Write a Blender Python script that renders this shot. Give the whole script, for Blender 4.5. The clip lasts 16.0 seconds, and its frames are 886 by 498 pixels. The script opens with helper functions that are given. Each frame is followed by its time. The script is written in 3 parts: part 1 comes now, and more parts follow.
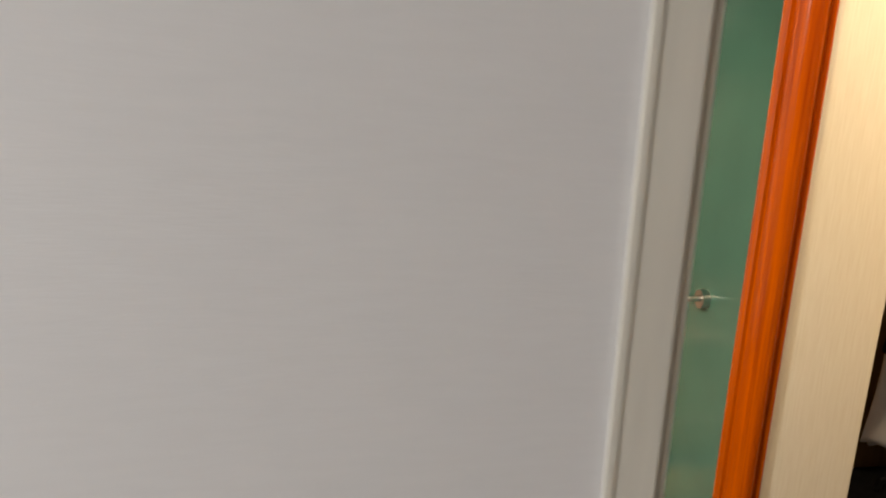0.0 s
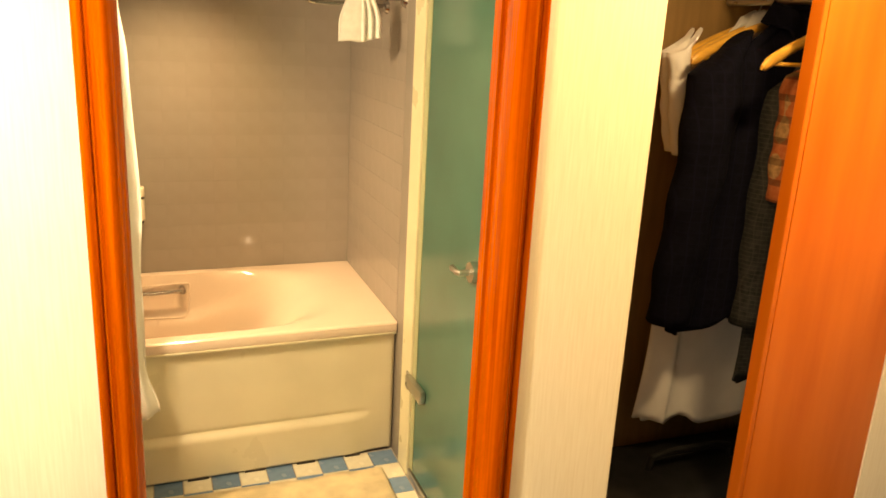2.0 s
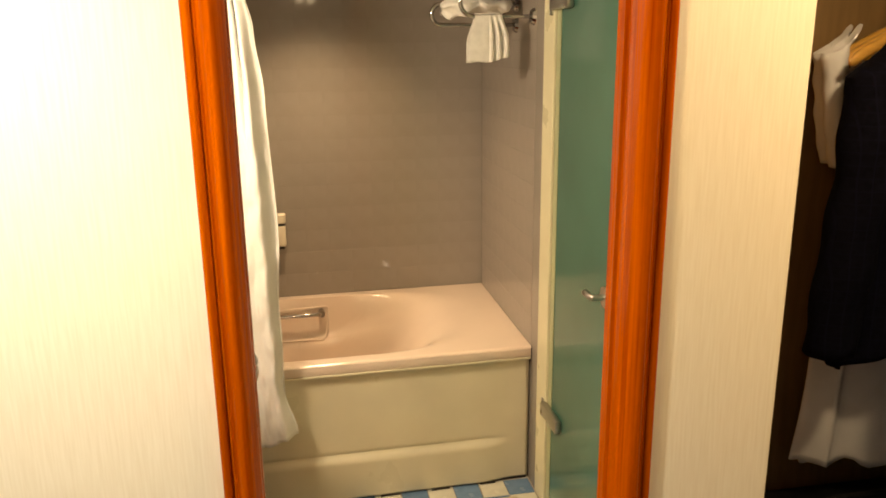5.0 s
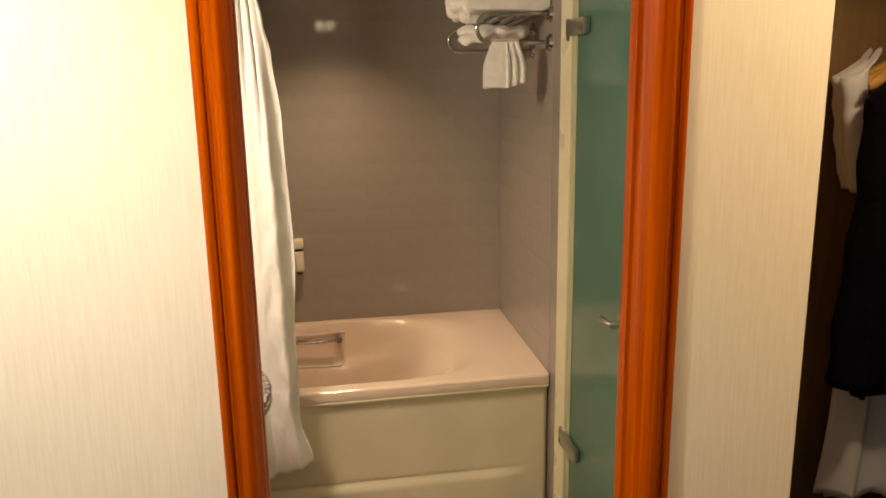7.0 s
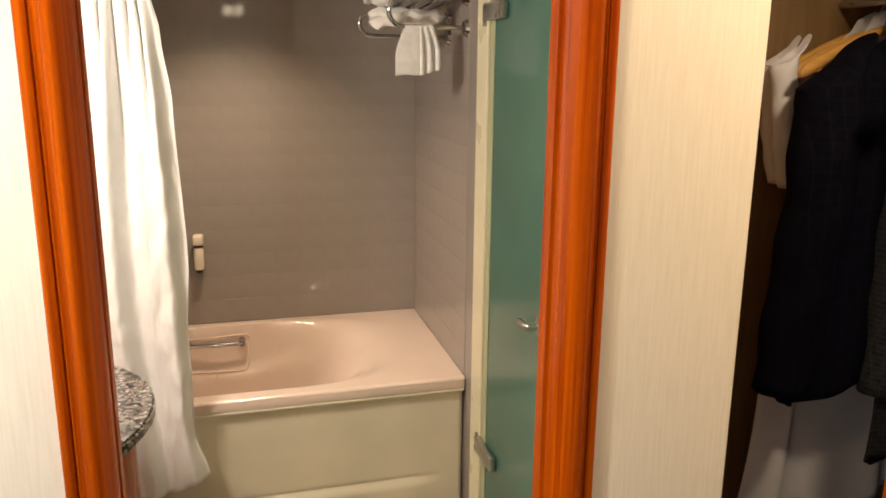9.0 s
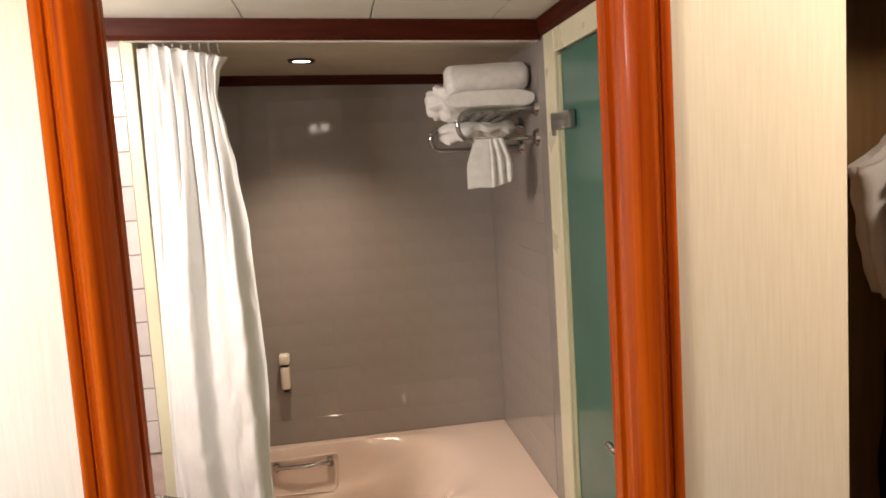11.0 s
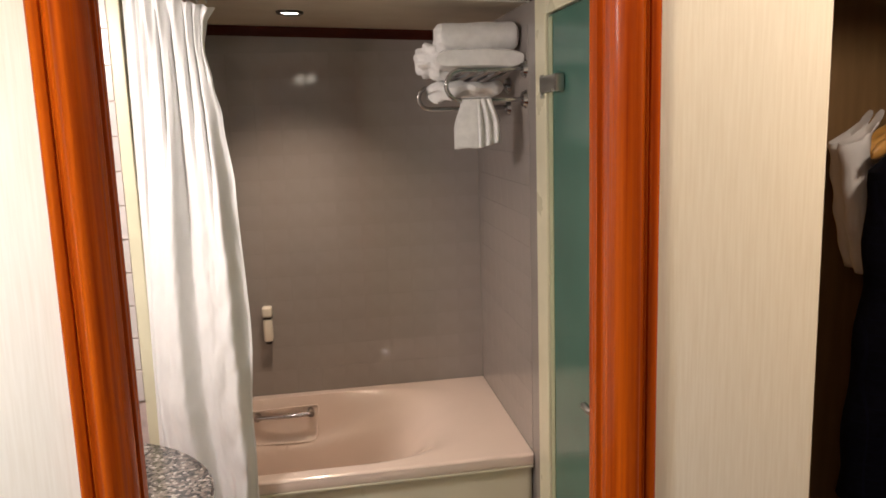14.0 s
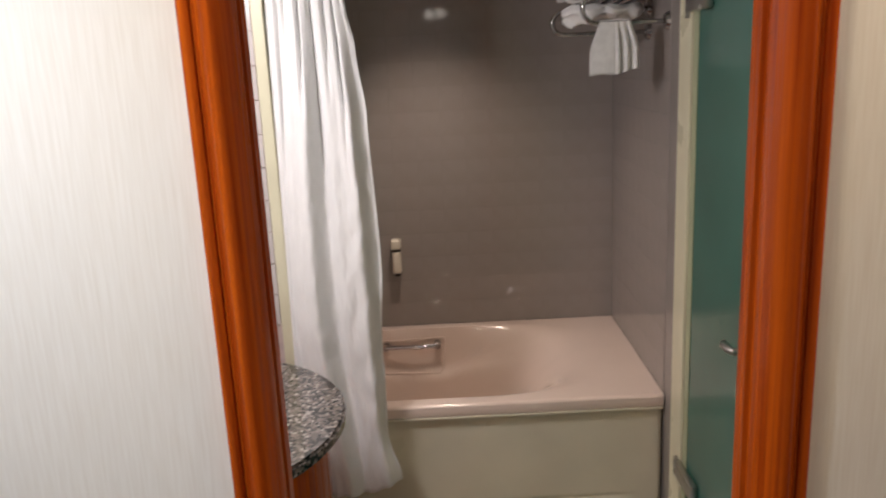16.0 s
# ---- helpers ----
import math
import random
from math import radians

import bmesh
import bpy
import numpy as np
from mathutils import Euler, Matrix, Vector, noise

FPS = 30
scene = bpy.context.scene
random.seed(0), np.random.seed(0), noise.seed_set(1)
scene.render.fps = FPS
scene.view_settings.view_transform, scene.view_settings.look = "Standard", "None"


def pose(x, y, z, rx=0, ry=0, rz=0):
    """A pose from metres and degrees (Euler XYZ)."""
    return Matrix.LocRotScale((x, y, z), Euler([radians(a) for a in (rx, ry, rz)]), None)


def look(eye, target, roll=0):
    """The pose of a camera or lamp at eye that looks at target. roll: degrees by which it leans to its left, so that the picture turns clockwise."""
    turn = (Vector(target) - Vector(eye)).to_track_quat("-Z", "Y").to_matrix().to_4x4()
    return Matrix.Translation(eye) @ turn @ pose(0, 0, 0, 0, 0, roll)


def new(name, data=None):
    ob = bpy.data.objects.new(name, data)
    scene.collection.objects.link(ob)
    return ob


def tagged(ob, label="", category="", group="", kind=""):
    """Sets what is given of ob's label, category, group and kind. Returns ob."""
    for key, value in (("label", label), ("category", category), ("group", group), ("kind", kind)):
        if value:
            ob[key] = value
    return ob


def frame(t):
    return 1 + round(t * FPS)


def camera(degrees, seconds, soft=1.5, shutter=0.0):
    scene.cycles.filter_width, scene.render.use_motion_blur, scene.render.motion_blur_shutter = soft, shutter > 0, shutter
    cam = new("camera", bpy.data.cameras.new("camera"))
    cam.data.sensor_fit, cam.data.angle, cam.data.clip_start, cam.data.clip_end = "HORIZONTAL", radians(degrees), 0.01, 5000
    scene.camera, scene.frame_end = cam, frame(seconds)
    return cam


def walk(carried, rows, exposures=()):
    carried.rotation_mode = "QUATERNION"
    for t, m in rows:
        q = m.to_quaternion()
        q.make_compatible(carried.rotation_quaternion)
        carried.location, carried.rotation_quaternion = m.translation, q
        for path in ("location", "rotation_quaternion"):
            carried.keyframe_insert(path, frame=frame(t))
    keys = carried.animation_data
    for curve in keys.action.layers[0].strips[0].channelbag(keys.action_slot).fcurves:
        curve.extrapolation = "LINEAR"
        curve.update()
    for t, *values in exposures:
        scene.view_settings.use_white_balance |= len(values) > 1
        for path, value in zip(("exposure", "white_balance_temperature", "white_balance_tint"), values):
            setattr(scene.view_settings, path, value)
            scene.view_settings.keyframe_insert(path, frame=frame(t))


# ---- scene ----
cam = camera(59.9, 16.0, 1.7, 0.4)
PATH = [
    (0, (-0.250, -1.355, 1.729), (0.056, 0.554, 1.211), 2.20),
    (0.3, (-0.118, -1.205, 1.699), (0.240, 0.689, 1.156), 2.40),
    (0.5, (-0.073, -1.173, 1.694), (0.318, 0.712, 1.152), 2.10),
    (0.8, (0.000, -1.185, 1.691), (0.420, 0.691, 1.140), 2.43),
    (1, (0.099, -1.118, 1.655), (0.534, 0.754, 1.102), 1.15),
    (1.5, (0.090, -1.131, 1.632), (0.700, 0.685, 1.056), 2.25),
    (2, (0.087, -1.121, 1.634), (0.786, 0.672, 1.091), 3.05),
    (2.5, (0.134, -1.106, 1.653), (0.830, 0.690, 1.113), 2.75),
    (3, (0.134, -1.105, 1.657), (0.805, 0.697, 1.104), 2.35),
    (3.5, (0.098, -1.121, 1.660), (0.713, 0.701, 1.109), 1.65),
    (4, (0.093, -1.111, 1.661), (0.615, 0.741, 1.116), 0.75),
    (4.5, (0.130, -1.073, 1.637), (0.526, 0.816, 1.114), -0.45),
    (7, (0.162, -1.055, 1.635), (0.456, 0.873, 1.192), -0.96),
    (7.5, (0.195, -1.020, 1.645), (0.542, 0.920, 1.304), -0.46),
    (8, (0.197, -0.987, 1.618), (0.707, 0.895, 1.174), 0.84),
    (10.5, (0.278, -0.833, 1.595), (0.633, 1.080, 1.137), -2.73),
    (11, (0.290, -0.850, 1.660), (0.558, 1.133, 1.447), -3.63),
    (11.5, (0.285, -0.864, 1.683), (0.574, 1.114, 1.442), -3.13),
    (12, (0.288, -0.862, 1.687), (0.582, 1.104, 1.432), -2.73),
    (12.5, (0.293, -0.856, 1.679), (0.591, 1.104, 1.415), -2.23),
    (13, (0.287, -0.862, 1.683), (0.589, 1.097, 1.397), -2.13),
    (13.5, (0.288, -0.866, 1.680), (0.588, 1.092, 1.373), -1.93),
    (14, (0.284, -0.866, 1.679), (0.587, 1.088, 1.346), -1.83),
    (14.5, (0.289, -0.858, 1.687), (0.577, 1.092, 1.318), -1.73),
    (15, (0.306, -0.846, 1.682), (0.521, 1.103, 1.289), -2.13),
    (15.5, (0.276, -0.849, 1.612), (0.407, 1.112, 1.240), -2.23),
    (16, (0.273, -0.831, 1.634), (0.245, 1.115, 1.172), -2.73),
]
walk(cam, [(t, look(eye, target, roll)) for t, eye, target, roll in PATH], [
    (0.0, 0.25, 7000, 11), (0.5, 0.85, 7600, 11), (0.8, 0.85, 9500, 9), (1.1, 0.95, 11500, 9), (1.5, 0.75, 12800, 9), (2.5, 1.2, 10400, 10), (3.5, 1.2, 9500, 10), (4.5, 0.65, 9000, 9), (7.0, -0.1, 7900, 14),
    (8.0, 0.28, 7300, 14), (10.5, 0.18, 6200, 16), (11.0, 0.04, 6200, 17), (13.0, -0.08, 6050, 17), (14.5, -0.17, 5900, 17), (15.5, -0.25, 5700, 17), (16.0, -0.52, 5550, 17)])

# ---- world and lights ----
world = bpy.data.worlds.new("world")
scene.world = world
world.use_nodes = True
bg = world.node_tree.nodes["Background"]
bg.inputs[0].default_value = (0.5, 0.6, 0.8, 1)
bg.inputs[1].default_value = 0.05

WARM = (1.0, 0.70, 0.40)


def lamp(name, kind, where, target, power, colour=WARM, size=0.1, angle=100, blend=0.6):
    d = bpy.data.lights.new(name, kind)
    d.energy, d.color = power, colour
    if kind == "AREA":
        d.shape, d.size = "DISK", size
    else:
        d.shadow_soft_size = size
    if kind == "SPOT":
        d.spot_size, d.spot_blend = radians(angle), blend
    ob = new(name, d)
    ob.matrix_world = look(where, target)
    return ob


lamp("tub_downlight_beam", "SPOT", (0.21, 1.875, 2.042), (0.21, 1.876, 0), 45, (1.0, 0.76, 0.52), size=0.03, angle=112, blend=0.9)
# unseen fill added above the vanity to brighten the curtain and bathroom walls
lamp("vanity_fill", "AREA", (-0.62, 0.62, 1.98), (-0.1, 1.2, 1.1), 20, (1.0, 0.87, 0.72), size=0.35)
lamp("hall_downlight_beam", "SPOT", (-0.46, -0.54, 2.15), (-0.30, -0.05, 0.75), 76, (1.0, 0.975, 0.93), size=0.04, angle=115, blend=1.0)
lamp("hall_light", "AREA", (0.06, -0.43, 2.17), (0.80, 0.0, 1.85), 7.5, (1.0, 0.76, 0.47), size=0.2)
lamp("hall_light_mid", "SPOT", (1.06, -0.40, 2.17), (0.90, 0.0, 1.65), 20, (1.0, 0.80, 0.55), size=0.05, angle=112, blend=0.8)
lamp("hall_light_far", "SPOT", (1.72, -0.62, 2.17), (1.42, 0.1, 1.65), 56, (1.0, 0.66, 0.34), size=0.06, angle=80, blend=0.9)
lamp("cabin_daylight", "AREA", (-2.35, -2.3, 1.5), (-0.4, -0.9, 1.5), 34, (0.92, 0.95, 1.0), 1.2)


# ---- materials ----
def material(name, colour, rough=0.5, metal=0.0, vary=0.08, scale=8.0, bump=0.05, bump_scale=60.0, stretch=(1, 1, 1), colour2=None,
             coat=0.0, trans=0.0, sheen=0.0, random_piece=0.0, rough_vary=0.1, space="Object", spec=0.5):
    m = bpy.data.materials.new(name)
    m.use_nodes = True
    n, l = m.node_tree.nodes, m.node_tree.links
    p = n["Principled BSDF"]
    tc = n.new("ShaderNodeTexCoord")
    mp = n.new("ShaderNodeMapping")
    mp.inputs["Scale"].default_value = stretch
    l.new(tc.outputs[space], mp.inputs[0])
    big = n.new("ShaderNodeTexNoise")
    big.inputs["Scale"].default_value, big.inputs["Detail"].default_value = scale, 5
    l.new(mp.outputs[0], big.inputs[0])
    fine = n.new("ShaderNodeTexNoise")
    fine.inputs["Scale"].default_value, fine.inputs["Detail"].default_value = bump_scale, 3
    l.new(mp.outputs[0], fine.inputs[0])
    mix = n.new("ShaderNodeMix")
    mix.data_type = "RGBA"
    c2 = colour2 or tuple(c * (1 - 2.5 * vary) for c in colour)
    mix.inputs["A"].default_value = (*colour, 1)
    mix.inputs["B"].default_value = (*c2, 1)
    ramp = n.new("ShaderNodeMapRange")
    ramp.inputs["From Min"].default_value, ramp.inputs["From Max"].default_value = 0.35, 0.7
    l.new(big.outputs[0], ramp.inputs[0])
    l.new(ramp.outputs[0], mix.inputs["Factor"])
    out = mix.outputs["Result"]
    if random_piece:
        info = n.new("ShaderNodeObjectInfo")
        hsv = n.new("ShaderNodeHueSaturation")
        mr = n.new("ShaderNodeMapRange")
        mr.inputs["To Min"].default_value, mr.inputs["To Max"].default_value = 1 - random_piece, 1 + random_piece
        l.new(info.outputs["Random"], mr.inputs[0])
        l.new(mr.outputs[0], hsv.inputs["Value"])
        l.new(out, hsv.inputs["Color"])
        out = hsv.outputs[0]
    l.new(out, p.inputs["Base Color"])
    rr = n.new("ShaderNodeMapRange")
    rr.inputs["To Min"].default_value, rr.inputs["To Max"].default_value = max(0.02, rough - rough_vary), min(1, rough + rough_vary)
    l.new(big.outputs[0], rr.inputs[0])
    l.new(rr.outputs[0], p.inputs["Roughness"])
    p.inputs["Metallic"].default_value = metal
    p.inputs["Specular IOR Level"].default_value = spec
    p.inputs["Coat Weight"].default_value = coat
    p.inputs["Coat Roughness"].default_value = 0.12
    p.inputs["Transmission Weight"].default_value = trans
    p.inputs["Sheen Weight"].default_value = sheen
    if bump:
        b = n.new("ShaderNodeBump")
        b.inputs["Strength"].default_value, b.inputs["Distance"].default_value = bump, 0.002
        l.new(fine.outputs[0], b.inputs["Height"])
        l.new(b.outputs[0], p.inputs["Normal"])
    return m


def glowing(name, colour, strength):
    m = bpy.data.materials.new(name)
    m.use_nodes = True
    p = m.node_tree.nodes["Principled BSDF"]
    p.inputs["Emission Color"].default_value = (*colour, 1)
    p.inputs["Emission Strength"].default_value = strength
    return m


CHERRY = material("cherry_wood", (0.47, 0.088, 0.001), 0.28, vary=0.14, scale=5, stretch=(26, 26, 0.4), bump=0.03, bump_scale=40, coat=0.12, spec=0.08, colour2=(0.24, 0.028, 0.0003))
CHERRY_PANEL = material("cherry_veneer", (0.56, 0.138, 0.028), 0.35, vary=0.1, scale=5, stretch=(3, 3, 0.3), bump=0.03, bump_scale=40, coat=0.1, colour2=(0.45, 0.094, 0.014))
CHERRY_DARK = material("cherry_crown", (0.055, 0.008, 0.002), 0.5, vary=0.15, scale=9, stretch=(0.6, 0.6, 5), coat=0.0, spec=0.14, bump_scale=40)
WALLPAPER = material("vinyl_wallpaper", (0.80, 0.755, 0.64), 0.42, vary=0.03, scale=4.5, stretch=(55, 55, 2.6), bump=0.12, bump_scale=14, colour2=(0.74, 0.685, 0.56))
LAMINATE = material("pale_wall_panel", (0.727, 0.722, 0.735), 0.5, vary=0.010, scale=9, stretch=(2.5, 1, 16), bump=0.10, bump_scale=30)
TRIM = material("pale_trim", (0.72, 0.69, 0.62), 0.42, vary=0.04, stretch=(6, 6, 0.6), bump=0.08)
GREY_PANEL = material("taupe_wet_wall", (0.31, 0.278, 0.256), 0.06, vary=0.03, scale=9, bump=0.010, bump_scale=30, rough_vary=0.02, random_piece=0.008)
CREAM_PAINT = material("cream_enamel", (0.72, 0.69, 0.50), 0.3, vary=0.03, bump=0.02)
# a darker, browner base than the bathroom's ceiling panels
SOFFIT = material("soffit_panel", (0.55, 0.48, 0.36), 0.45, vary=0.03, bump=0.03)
CEILING = material("ceiling_panel", (0.80, 0.78, 0.70), 0.45, vary=0.03, bump=0.03)
TUB = material("tub_acrylic", (0.76, 0.63, 0.54), 0.16, vary=0.03, scale=3, bump=0.0, rough_vary=0.05, coat=0.3)
TUB_PANEL = material("tub_panel", (0.72, 0.67, 0.52), 0.3, vary=0.04, scale=4, bump=0.02)
CURTAIN = material("white_curtain", (0.90, 0.90, 0.89), 0.6, vary=0.03, bump=0.2, bump_scale=300, sheen=0.2)
TOWEL = material("white_terry", (0.82, 0.81, 0.79), 0.95, vary=0.05, scale=40, bump=0.9, bump_scale=420, sheen=0.4)
MAT = material("beige_terry", (0.66, 0.56, 0.38), 0.95, vary=0.12, scale=14, bump=1.0, bump_scale=260, sheen=0.3)
CHROME = material("chrome", (0.46, 0.46, 0.47), 0.08, 1.0, vary=0.02, bump=0, rough_vary=0.05)
STEEL = material("brushed_steel", (0.55, 0.54, 0.52), 0.3, 1.0, vary=0.05, bump=0.05)
GLASS = material("frosted_green_glass", (0.06, 0.165, 0.13), 0.17, vary=0.06, scale=3, bump=0.015, bump_scale=200, trans=0.0, rough_vary=0.06)
# pale green painted as the cream frame glimpsed through the glass
FRAME_THROUGH = material("frame_through_glass", (0.42, 0.45, 0.28), 0.35, vary=0.05, bump=0.02)
TILE_BLUE = material("blue_tile", (0.16, 0.28, 0.46), 0.25, vary=0.06, scale=20, bump=0.02, random_piece=0.12)
TILE_CREAM = material("cream_tile", (0.74, 0.72, 0.62), 0.25, vary=0.05, scale=20, bump=0.02, random_piece=0.06)
TILE_WHITE = material("white_wall_tile", (0.60, 0.55, 0.54), 0.15, vary=0.03, scale=20, bump=0.01, random_piece=0.04)
GROUT = material("grout", (0.45, 0.40, 0.36), 0.9, vary=0.1, scale=30, bump=0.3)
GROUT_TAUPE = material("taupe_grout", (0.295, 0.268, 0.248), 0.12, vary=0.06, scale=5, bump=0.05)
GROUT_PINK = material("pinkish_grout", (0.62, 0.50, 0.47), 0.9, vary=0.1, scale=30, bump=0.3)
PLAIN = material("plain_wall", (0.72, 0.68, 0.60), 0.6, vary=0.04)
CARPET = material("carpet", (0.20, 0.14, 0.10), 0.95, vary=0.2, scale=30, bump=0.8, bump_scale=300)
CLOSET = material("closet_lining", (0.23, 0.135, 0.055), 0.55, vary=0.08, scale=6, stretch=(8, 8, 0.8))
BLACK_SOFT = material("black_fabric", (0.004, 0.004, 0.005), 0.7, vary=0.2, scale=30, bump=0.4, bump_scale=300, spec=0.25)
NAVY = material("dark_navy_wool", (0.010, 0.011, 0.018), 0.9, vary=0.25, scale=60, bump=0.4, bump_scale=400, sheen=0.1)
BLACK = material("black_nylon", (0.008, 0.008, 0.009), 0.55, vary=0.2, scale=30, bump=0.4, bump_scale=300)
WHITE_CLOTH = material("white_cotton", (0.72, 0.71, 0.72), 0.85, vary=0.05, scale=10, bump=0.3, bump_scale=400, sheen=0.1)
HANGER = material("varnished_beech", (0.62, 0.33, 0.08), 0.35, vary=0.1, scale=12, stretch=(1, 8, 8), coat=0.3)
PLASTIC = material("ivory_plastic", (0.78, 0.72, 0.60), 0.35, vary=0.03, bump=0)
DARK = material("dark_part_and_gap_shade", (0.03, 0.022, 0.018), 0.6, vary=0.1)
PORCELAIN = material("white_porcelain", (0.85, 0.85, 0.84), 0.1, vary=0.01, bump=0)
BULB = glowing("lit_lens", (1.0, 0.88, 0.70), 14)
PANE_GLOW = glowing("lit_pane", (1.0, 0.85, 0.62), 8)


def granite():
    m = material("speckled_granite", (0.33, 0.29, 0.265), 0.15, vary=0.1, scale=60, bump=0, coat=0.3)
    n, l = m.node_tree.nodes, m.node_tree.links
    tc = n.new("ShaderNodeTexCoord")
    v = n.new("ShaderNodeTexVoronoi")
    v.inputs["Scale"].default_value = 130
    l.new(tc.outputs["Object"], v.inputs[0])
    r = n.new("ShaderNodeValToRGB")
    e = r.color_ramp.elements
    r.color_ramp.interpolation = "CONSTANT"
    e[0].position, e[0].color = 0.0, (0.018, 0.015, 0.014, 1)
    e[1].position, e[1].color = 0.36, (0.12, 0.10, 0.088, 1)
    for pos, c in ((0.62, (0.19, 0.16, 0.14, 1)), (0.88, (0.36, 0.32, 0.29, 1))):
        x = e.new(pos)
        x.color = c
    sep = n.new("ShaderNodeSeparateColor")
    l.new(v.outputs["Color"], sep.inputs[0])
    l.new(sep.outputs[0], r.inputs[0])
    l.new(r.outputs[0], n["Principled BSDF"].inputs["Base Color"])
    return m


GRANITE = granite()
curtain_bsdf = CURTAIN.node_tree.nodes["Principled BSDF"]
curtain_bsdf.inputs["Subsurface Weight"].default_value = 0.15
curtain_bsdf.inputs["Subsurface Radius"].default_value = (0.03, 0.03, 0.03)
curtain_bsdf.inputs["Subsurface Scale"].default_value = 1.0


def plaid(name, ground, line1, line2, pitch, share=0.13):
    """A woven check: thin crossing lines on a ground colour."""
    m = material(name, ground, 0.95, vary=0.2, scale=80, bump=0.4, bump_scale=400)
    m.node_tree.nodes["Principled BSDF"].inputs["Specular IOR Level"].default_value = 0.1
    n, l = m.node_tree.nodes, m.node_tree.links
    p = n["Principled BSDF"]
    base = p.inputs["Base Color"].links[0].from_socket
    tc = n.new("ShaderNodeTexCoord")
    sep = n.new("ShaderNodeSeparateXYZ")
    l.new(tc.outputs["Object"], sep.inputs[0])
    for axis, colour in ((0, line1), (2, line2)):
        mod = n.new("ShaderNodeMath")
        mod.operation = "PINGPONG"
        mod.inputs[1].default_value = pitch
        l.new(sep.outputs[axis], mod.inputs[0])
        lt = n.new("ShaderNodeMath")
        lt.operation = "LESS_THAN"
        lt.inputs[1].default_value = pitch * share
        l.new(mod.outputs[0], lt.inputs[0])
        half = n.new("ShaderNodeMath")
        half.operation = "MULTIPLY"
        half.inputs[1].default_value = 0.6
        l.new(lt.outputs[0], half.inputs[0])
        mx = n.new("ShaderNodeMix")
        mx.data_type = "RGBA"
        l.new(half.outputs[0], mx.inputs["Factor"])
        l.new(base, mx.inputs["A"])
        mx.inputs["B"].default_value = (*colour, 1)
        base = mx.outputs["Result"]
    l.new(base, p.inputs["Base Color"])
    return m


JACKET = plaid("dark_checked_wool", (0.003, 0.003, 0.008), (0.005, 0.005, 0.015), (0.004, 0.004, 0.012), 0.012)
TARTAN = plaid("red_cream_check", (0.42, 0.24, 0.12), (0.42, 0.06, 0.02), (0.07, 0.035, 0.02), 0.022, 0.32)
TWEED = plaid("grey_tweed", (0.03, 0.03, 0.029), (0.04, 0.04, 0.038), (0.055, 0.055, 0.052), 0.005)


# ---- mesh helpers ----
def box(bm, x0, x1, y0, y1, z0, z1, bevel=0.0, seg=2):
    r = bmesh.ops.create_cube(bm, size=1, matrix=Matrix.Translation(((x0 + x1) / 2, (y0 + y1) / 2, (z0 + z1) / 2)) @ Matrix.Diagonal((x1 - x0, y1 - y0, z1 - z0, 1)))
    if bevel:
        es = list({e for v in r["verts"] for e in v.link_edges})
        bmesh.ops.bevel(bm, geom=es, offset=bevel, segments=seg, affect="EDGES", profile=0.5)
    return bm


def prism(bm, outline, axis, a, b):
    """An outline (pairs) drawn out along an axis from a to b. The pairs fill the other two axes in order."""
    def at(p, w):
        c = list(p)
        c.insert(axis, w)
        return bm.verts.new(c)
    lo = [at(p, a) for p in outline]
    hi = [at(p, b) for p in outline]
    k = len(outline)
    for i in range(k):
        bm.faces.new((lo[i], lo[(i + 1) % k], hi[(i + 1) % k], hi[i]))
    bm.faces.new(lo[::-1])
    bm.faces.new(hi)
    bmesh.ops.recalc_face_normals(bm, faces=bm.faces)
    return bm


def tube(bm, pts, r, sides=10, closed=False):
    """A round bar along points; r is a number or one radius a point."""
    pts = [Vector(p) for p in pts]
    rings = []
    k = len(pts)
    normal = None
    for i, p in enumerate(pts):
        d = (pts[(i + 1) % k] - pts[i - 1]) if closed or 0 < i < k - 1 else (pts[1] - pts[0] if i == 0 else pts[-1] - pts[-2])
        d.normalize()
        if normal is None:
            normal = d.orthogonal().normalized()
        normal = (normal - d * normal.dot(d)).normalized()
        side = d.cross(normal)
        rr = r[i] if isinstance(r, (list, tuple)) else r
        rings.append([bm.verts.new(p + (normal * math.cos(a) + side * math.sin(a)) * rr) for a in (2 * math.pi * j / sides for j in range(sides))])
    for i in range(k if closed else k - 1):
        a, b = rings[i], rings[(i + 1) % k]
        for j in range(sides):
            bm.faces.new((a[j], a[(j + 1) % sides], b[(j + 1) % sides], b[j]))
    if not closed:
        bm.faces.new(rings[0][::-1])
        bm.faces.new(rings[-1])
    return bm


def sheet(bm, nu, nv, f, thick=0.0, closed=False):
    """A grid surface f(u, v), given a thickness afterwards by part()."""
    g = [[bm.verts.new(f(i / nu, j / nv)) for i in range(nu if closed else nu + 1)] for j in range(nv + 1)]
    for j in range(nv):
        for i in range(nu):
            i2 = (i + 1) % nu if closed else i + 1
            bm.faces.new((g[j][i], g[j][i2], g[j + 1][i2], g[j + 1][i]))
    return bm


def disc(bm, centre, axis, r, depth, sides=24, r2=None):
    m = Matrix.Translation(centre) @ Vector(axis).to_track_quat("Z", "Y").to_matrix().to_4x4()
    bmesh.ops.create_cone(bm, cap_ends=True, segments=sides, radius1=r, radius2=r if r2 is None else r2, depth=depth, matrix=m)
    return bm


def smooth01(a):
    a = max(0.0, min(1.0, a))
    return a * a * (3 - 2 * a)


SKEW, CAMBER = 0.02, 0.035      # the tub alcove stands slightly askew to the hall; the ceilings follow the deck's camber


